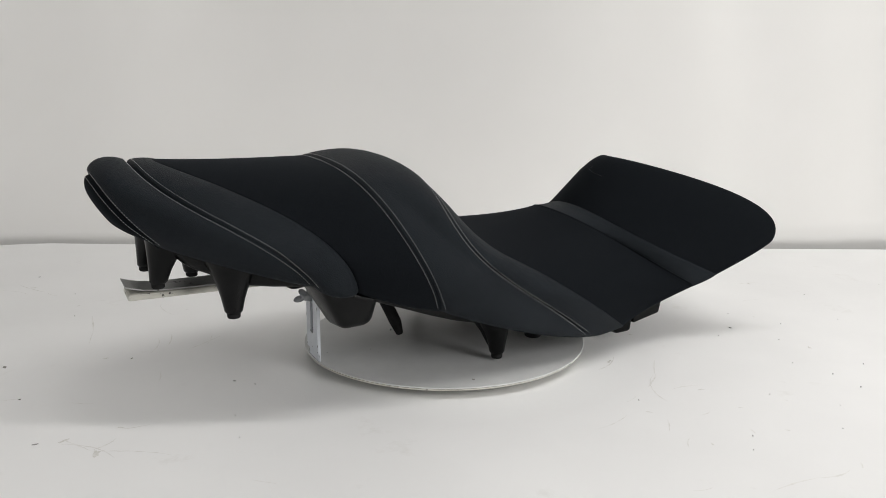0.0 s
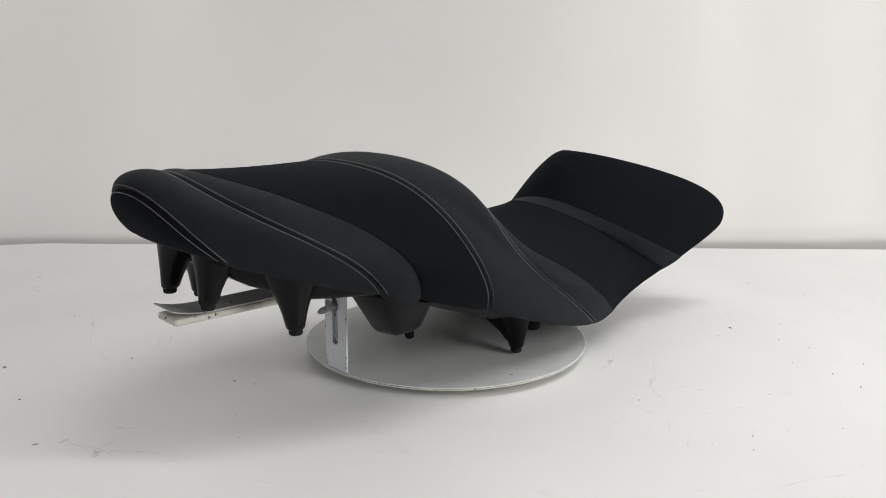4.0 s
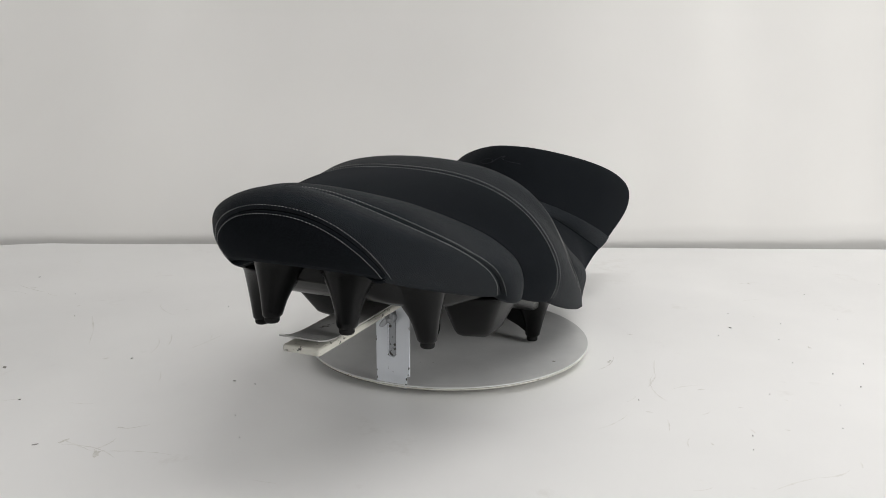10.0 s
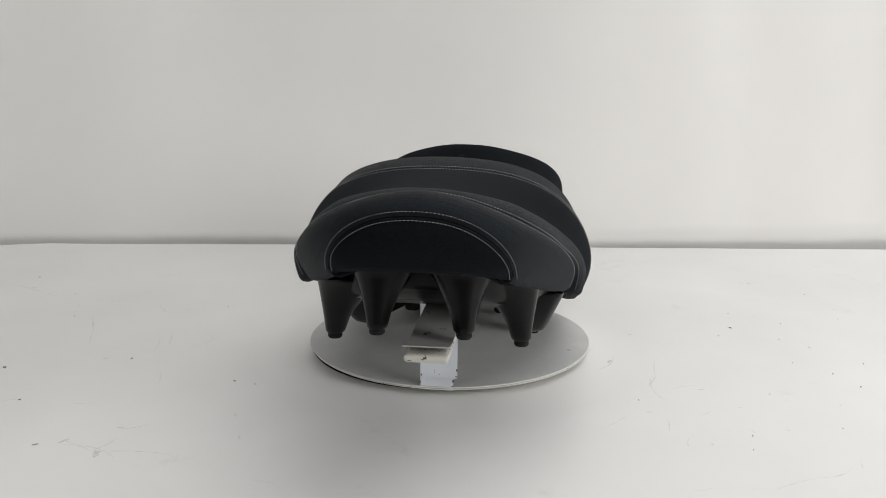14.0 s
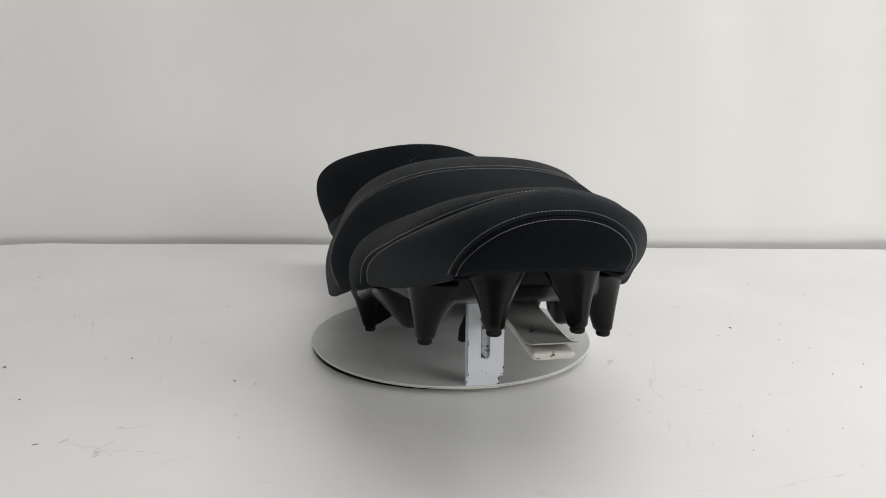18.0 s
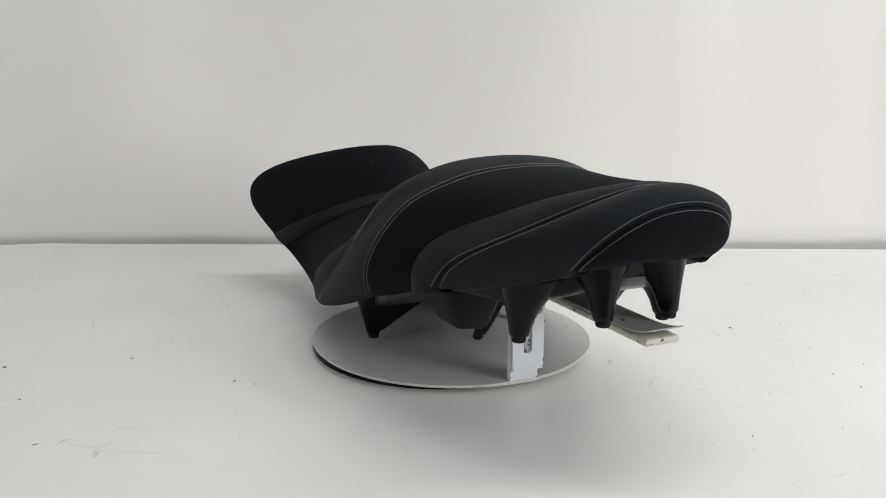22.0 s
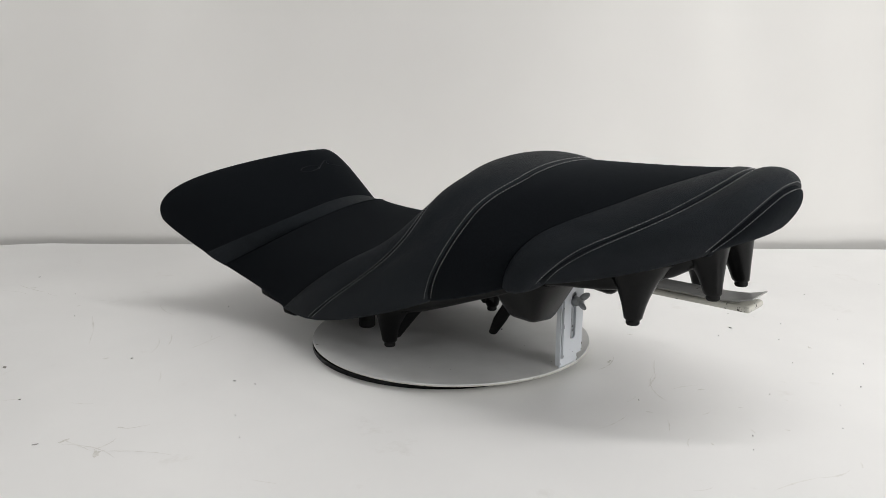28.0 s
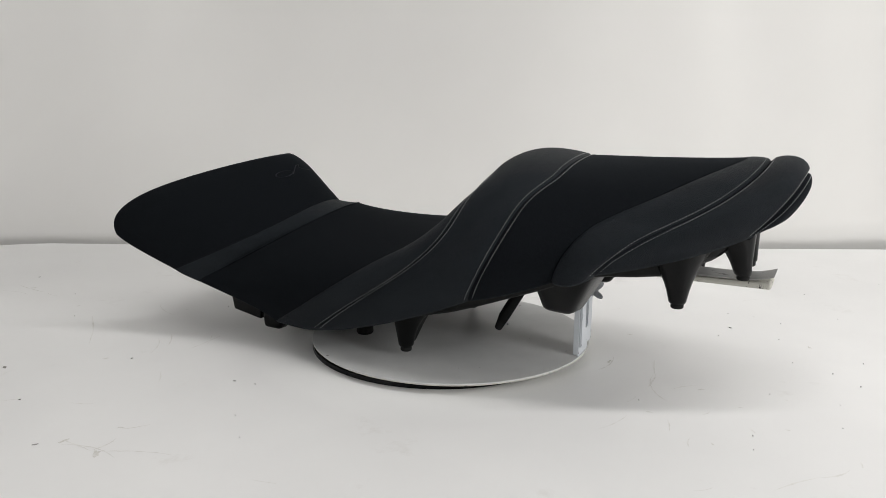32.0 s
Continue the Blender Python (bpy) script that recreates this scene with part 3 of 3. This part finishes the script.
def stitch_row(seat, i, at_front, offset, pitch, length):
    """A row of stitches on panel i, a little way from its front or rear seam."""
    x, n = SURFACES[i]
    d = np.linalg.norm(np.diff(x, axis=0), axis=-1)
    s = np.concatenate([np.zeros((1, NU)), np.cumsum(d, axis=0)], axis=0)
    line, up = [], []
    for j in range(NU):
        want = offset if at_front else s[-1, j] - offset
        line.append([np.interp(want, s[:, j], x[:, j, k]) for k in range(3)])
        up.append([np.interp(want, s[:, j], n[:, j, k]) for k in range(3)])
    line, up = mirrored(np.array(line)[None])[0], unit(np.concatenate([np.array(up)[:0:-1] * np.array([-1, 1, 1]), np.array(up)]))
    run = np.r_[0, np.cumsum(np.linalg.norm(np.diff(line, axis=0), axis=1))]
    at = lambda s0, arr: np.array([np.interp(s0, run, arr[:, k]) for k in range(3)])
    verts, faces = [], []
    pos = 0.002
    while pos + length < run[-1]:
        p, q, m = at(pos, line), at(pos + length, line), at(pos + length / 2, up)
        along = unit(q - p)
        side = unit(np.cross(along, m))
        k = len(verts)
        for c, wide, high in ((p, 0.00010, -0.0001), ((p + q) / 2 - along * length * 0.25, 0.00019, 0.0004), ((p + q) / 2 + along * length * 0.25, 0.00019, 0.0004), (q, 0.00010, -0.0001)):
            verts += [c + side * wide - m * 0.0003, c + side * wide * 0.6 + m * high, c - side * wide * 0.6 + m * high, c - side * wide - m * 0.0003]
        for a in range(3):
            o = k + 4 * a
            faces += [(o + e, o + (e + 1) % 4, o + 4 + (e + 1) % 4, o + 4 + e) for e in range(4)]
        faces += [(k, k + 3, k + 2, k + 1), (k + 12, k + 13, k + 14, k + 15)]
        pos += pitch
    ob = mesh_object("stitching", to_turntable(hand_sewn(verts)), faces, THREAD)
    under(tagged(ob, "row of light grey stitches", kind="stuff"), seat)


def seam_shade(seat, i, radius):
    """A dark tube along the front seam of panel i, added for the shade in its groove."""
    line = SURFACES[i][0][0][:-1]
    n = SURFACES[i][1][0][:-1]
    line, up = mirrored(line[None])[0], unit(mirrored(n[None])[0])
    along = unit(np.gradient(line, axis=0))
    side = unit(np.cross(along, up))
    rings = [line + radius * (math.cos(a) * side + math.sin(a) * up) - 0.0002 * up for a in (2 * math.pi * k / 6 for k in range(6))]
    g = np.stack(rings, 1)
    under(mesh_object("seam_shade", to_turntable(hand_sewn(g)).reshape(-1, 3), grid_faces(len(line), 6, True), FABRIC), seat, "dark strip in place of the shade in the seam groove")


def seat_stitches(seat):
    for i, radius in ((1, 0.0011), (2, 0.0012), (4, 0.0010), (5, 0.0011), (7, 0.0010), (8, 0.0009)):
        seam_shade(seat, i, radius)
    for i, gap in ((1, 0.0048), (2, 0.0058), (4, 0.0047), (5, 0.0053)):
        stitch_row(seat, i - 1, False, gap, 0.0029, 0.0019)
        stitch_row(seat, i, True, gap, 0.0029, 0.0019)


def emblem(seat):
    """A small sewn mark near the top of the back pad: a loop and a swash."""
    x, n = SURFACES[8]
    x, n = mirrored(x), mirrored(n)
    loop = [(-0.011 + 0.008 * math.cos(a), 0.57 + 0.05 * math.sin(a)) for a in (2 * math.pi * k / 14 for k in range(15))]
    swash = [(-0.004, 0.53), (0.001, 0.60), (0.006, 0.66), (0.010, 0.67), (0.007, 0.61), (0.013, 0.57), (0.020, 0.55), (0.028, 0.54)]
    for line in (loop, swash):
        verts = []
        for px, v in line:
            px = 1.25 * px - 0.016
            row = [np.array([np.interp(v, STEPS, g[:, j, k]) for j in range(g.shape[1])]) for g in (x, n) for k in range(3)]
            p = np.array([np.interp(px, row[0], row[k]) for k in range(3)])
            m = unit(np.array([np.interp(px, row[0], row[3 + k]) for k in range(3)]))
            side = unit(np.cross(m, np.array([0.6, 0.5, 0.3])))
            verts += [p + side * 0.0007, p + m * 0.0005, p - side * 0.0007, p - m * 0.0005]
        rings = len(line)
        f = grid_faces(rings, 4, True) + [(0, 1, 2, 3), (4 * rings - 1, 4 * rings - 2, 4 * rings - 3, 4 * rings - 4)]
        under(mesh_object("emblem_stitch", to_turntable(hand_sewn(verts)), f, SATIN), seat, "dark satin embroidered mark")


def hem_line():
    """The lower edge of the cover on one side, front to rear."""
    pts = [p for p in ARCHES[0][::8]] + [a[-1] for a in ARCHES[1:10]]
    return np.array(pts)


def seat_base(seat):
    hem = hem_line()
    ys = np.r_[-0.3185, -0.318, -0.317, -0.315, np.linspace(-0.312, 0.352, 84)]
    hz = np.interp(ys, hem[:, 1], hem[:, 2])
    wall = np.interp(ys, [-0.318, -0.30, -0.267, -0.2, -0.15, -0.08, 0.008, 0.03, 0.35], [0.040, 0.058, 0.078, 0.100, 0.116, 0.118, 0.103, 0.060, 0.050])
    depth = np.interp(ys, [-0.318, -0.317, -0.315, -0.30, -0.275, -0.255, -0.23, -0.205, -0.19, -0.12, -0.05, 0.02, 0.1, 0.15, 0.3, 0.352], [0.008, 0.011, 0.012, 0.020, 0.021, 0.022, 0.016, 0.008, 0.006, 0.010, 0.014, 0.012, 0.006, 0.006, 0.02, 0.004])
    rows = []
    for y, x, z, d in zip(ys, wall, hz, depth):
        prof = [(0.0, z - d), (0.4 * x, z - d), (0.7 * x, z - d), (x - 0.007, z - d), (x - 0.003, z - 0.93 * d), (x - 0.0005, z - 0.7 * d), (x + 0.001, z), (x + 0.002, z + 0.012)]
        rows.append([(a, y, b if y > -0.3183 else z + 0.010) for a, b in prof])
    g = mirrored(np.array(rows))
    under(mesh_object("seat_base", to_turntable(g).reshape(-1, 3), grid_faces(*g.shape[:2]), PLASTIC), seat, "black moulded plastic seat pan")


def foot(seat, x, y, z, top, wide, shift, out):
    """A tapering leg of the pan with a rubber buffer at its tip; shift: where the root lies off the tip; out: the side that runs straight up to the hem."""
    c = to_turntable((x, y, z))
    z = c[2]
    h = top - z
    way = math.atan2(out[1], out[0])
    bm, n, rings = bmesh.new(), 40, []
    for k in (1.16, 1.1, 1.04, 0.98, 0.92, 0.85, 0.76, 0.66, 0.5, 0.35, 0.2, 0.125, 0.1, 0.092):
        r = 0.0072 + (wide - 0.0072) * k ** 1.15
        r -= 0.0012 * max(0.0, (0.125 - k) / 0.033)
        flare = 1.35 * wide * max(0.0, (k - 0.3) / 0.8) ** 2.0
        ring = []
        for a in (2 * math.pi * i / n for i in range(n)):
            q = r + flare * (0.5 - 0.5 * math.cos(a - way)) ** 1.3
            lean = min(k, 1.0)
            ring.append(bm.verts.new((c[0] + shift[0] * lean + q * math.cos(a), c[1] + shift[1] * lean + q * math.sin(a), z + h * k)))
        rings.append(ring)
    for a, b in zip(rings, rings[1:]):
        for i in range(n):
            bm.faces.new((a[i], a[(i + 1) % n], b[(i + 1) % n], b[i]))
    bm.faces.new(rings[-1])
    bm.faces.new(rings[0])
    leg = part("leg", bm, PLASTIC, seat, smooth=True)
    bm = turned(bmesh.new(), [(0.0052, z + 0.12 * h), (0.0053, z + 0.0045), (0.0061, z + 0.0038), (0.0062, z + 0.0013), (0.0053, z)], (c[0] + shift[0] * 0.05, c[1] + shift[1] * 0.05), 20)
    part("rubber_foot", bm, RUBBER, leg, "black rubber buffer", True)


def prism(lo, hi, bevel):
    """A bevelled block between two rings of points."""
    bm = bmesh.new()
    a = [bm.verts.new(tuple(to_turntable(p))) for p in lo]
    b = [bm.verts.new(tuple(to_turntable(p))) for p in hi]
    bm.faces.new(a)
    bm.faces.new(b[::-1])
    n = len(a)
    for k in range(n):
        bm.faces.new((a[k], b[k], b[(k + 1) % n], a[(k + 1) % n]))
    bmesh.ops.recalc_face_normals(bm, faces=bm.faces)
    bmesh.ops.bevel(bm, geom=bm.edges[:], offset=bevel, segments=3, affect="EDGES", profile=0.5)
    return bm


def seat_details(seat):
    for s in (1, -1):
        foot(seat, 0.034 * s, -0.325, 0.1075, 0.158, 0.0185, (-0.002 * s, 0.010), (0.3 * s, -1.0))
        foot(seat, 0.079 * s, -0.267 - (0.004 if s < 0 else 0.0), 0.0840, 0.135, 0.0195, (-0.006 * s, 0.002), (1.0 * s, -0.5))
        foot(seat, 0.0945 * s, 0.008, 0.0045, 0.062, 0.0175, (0.004 * s, -0.003), (0.5 * s, 0.85))
        # deep pocket of the pan
        lo = [(0.058 * s + 0.009, -0.172, 0.060), (0.091 * s + 0.009, -0.169, 0.062), (0.095 * s + 0.009, -0.140, 0.066), (0.060 * s + 0.009, -0.136, 0.064)]
        hi = [(0.052 * s + 0.006, -0.200, 0.108), (0.114 * s + 0.003, -0.196, 0.114), (0.120 * s + 0.002, -0.139, 0.099), (0.058 * s + 0.006, -0.134, 0.095)]
        part("pan_pocket", prism(lo, hi, 0.008), PLASTIC, seat, smooth=True)
        # web that runs from the rear foot to the middle of the pan
        low = [(0.100, 0.012), (0.086, 0.016), (0.070, 0.027), (0.046, 0.036), (0.018, 0.050)]
        lo = [(x * s, 0.008 + 0.007, z) for x, z in low] + [(x * s, 0.008 - 0.007, z) for x, z in low[::-1]]
        hi = [(x, y + (0.006 if y > 0.008 else -0.006), 0.062) for x, y, z in lo]
        part("foot_web", prism(lo, hi, 0.002), PLASTIC, seat, smooth=True)
        c = to_turntable((0.056 * s, 0.080, 0.0))
        part("buffer", turned(bmesh.new(), [(0.012, 0.04), (0.011, 0.020), (0.0095, 0.017), (0.0098, 0.006), (0.0085, 0.004)], c[:2], 20), RUBBER, seat, smooth=True)
        # catches under the tail
        lo = [(0.062 * s, 0.182, -0.0030), (0.080 * s, 0.182, -0.0015), (0.080 * s, 0.204, -0.0005), (0.062 * s, 0.204, -0.0020)]
        hi = [(x, y + k, 0.060) for (x, y, z), k in zip(lo, (-0.028, -0.028, 0.006, 0.006))]
        part("pan_catch", prism(lo, hi, 0.004), PLASTIC, seat, smooth=True)
        lo = [(0.050 * s, 0.212, 0.006), (0.074 * s, 0.212, 0.006), (0.075 * s, 0.250, 0.0145), (0.050 * s, 0.250, 0.0145)]
        hi = [(x, y + k, 0.070) for (x, y, z), k in zip(lo, (0, 0, 0.012, 0.012))]
        part("pan_catch", prism(lo, hi, 0.002), PLASTIC, seat, smooth=True)
    # loose rubber strap hanging from the pan
    path = [(0.010, -0.092, 0.068), (0.008, -0.084, 0.055), (0.006, -0.077, 0.043), (0.003, -0.069, 0.028), (0.000, -0.0625, 0.013)]
    rings = []
    for k, (x, y, z) in enumerate(path):
        w = (0.0064, 0.0068, 0.0072, 0.0072, 0.0046)[k]
        rings.append([(x + 1.3 * w * math.cos(a), y + 0.8 * w * math.sin(a), z + 0.4 * w * math.sin(a)) for a in (2 * math.pi * i / 12 for i in range(12))])
    verts = to_turntable(np.array(rings)).reshape(-1, 3)
    f = grid_faces(len(path), 12, True) + [tuple(range(12)), tuple(range(59, 47, -1))]
    strap = under(mesh_object("strap", verts, f, RUBBER), seat, "loose black rubber strap")
    bm = bmesh.new()
    r = bmesh.ops.create_uvsphere(bm, u_segments=10, v_segments=6, radius=0.0012)
    bmesh.ops.translate(bm, vec=to_turntable((0.001, -0.0735, 0.0185)), verts=r["verts"])
    part("rivet", bm, STEEL, strap, "small grey rivet", True)


def motorcycle_seat():
    seat = tagged(new("motorcycle_seat"), "black two-tone motorcycle seat with light grey double stitching", "motorcycle seat")
    seat_cover(seat)
    seat_stitches(seat)
    emblem(seat)
    seat_base(seat)
    seat_details(seat)
    return seat


SEAT = motorcycle_seat()


# ---- what moves: board, stand and seat turn together ----
def motions():
    for thing in (TURNTABLE, STAND, SEAT):
        walk(thing, [(t, pose(0, 0, 0, 0, 0, a)) for t, a in TURN])


motions()
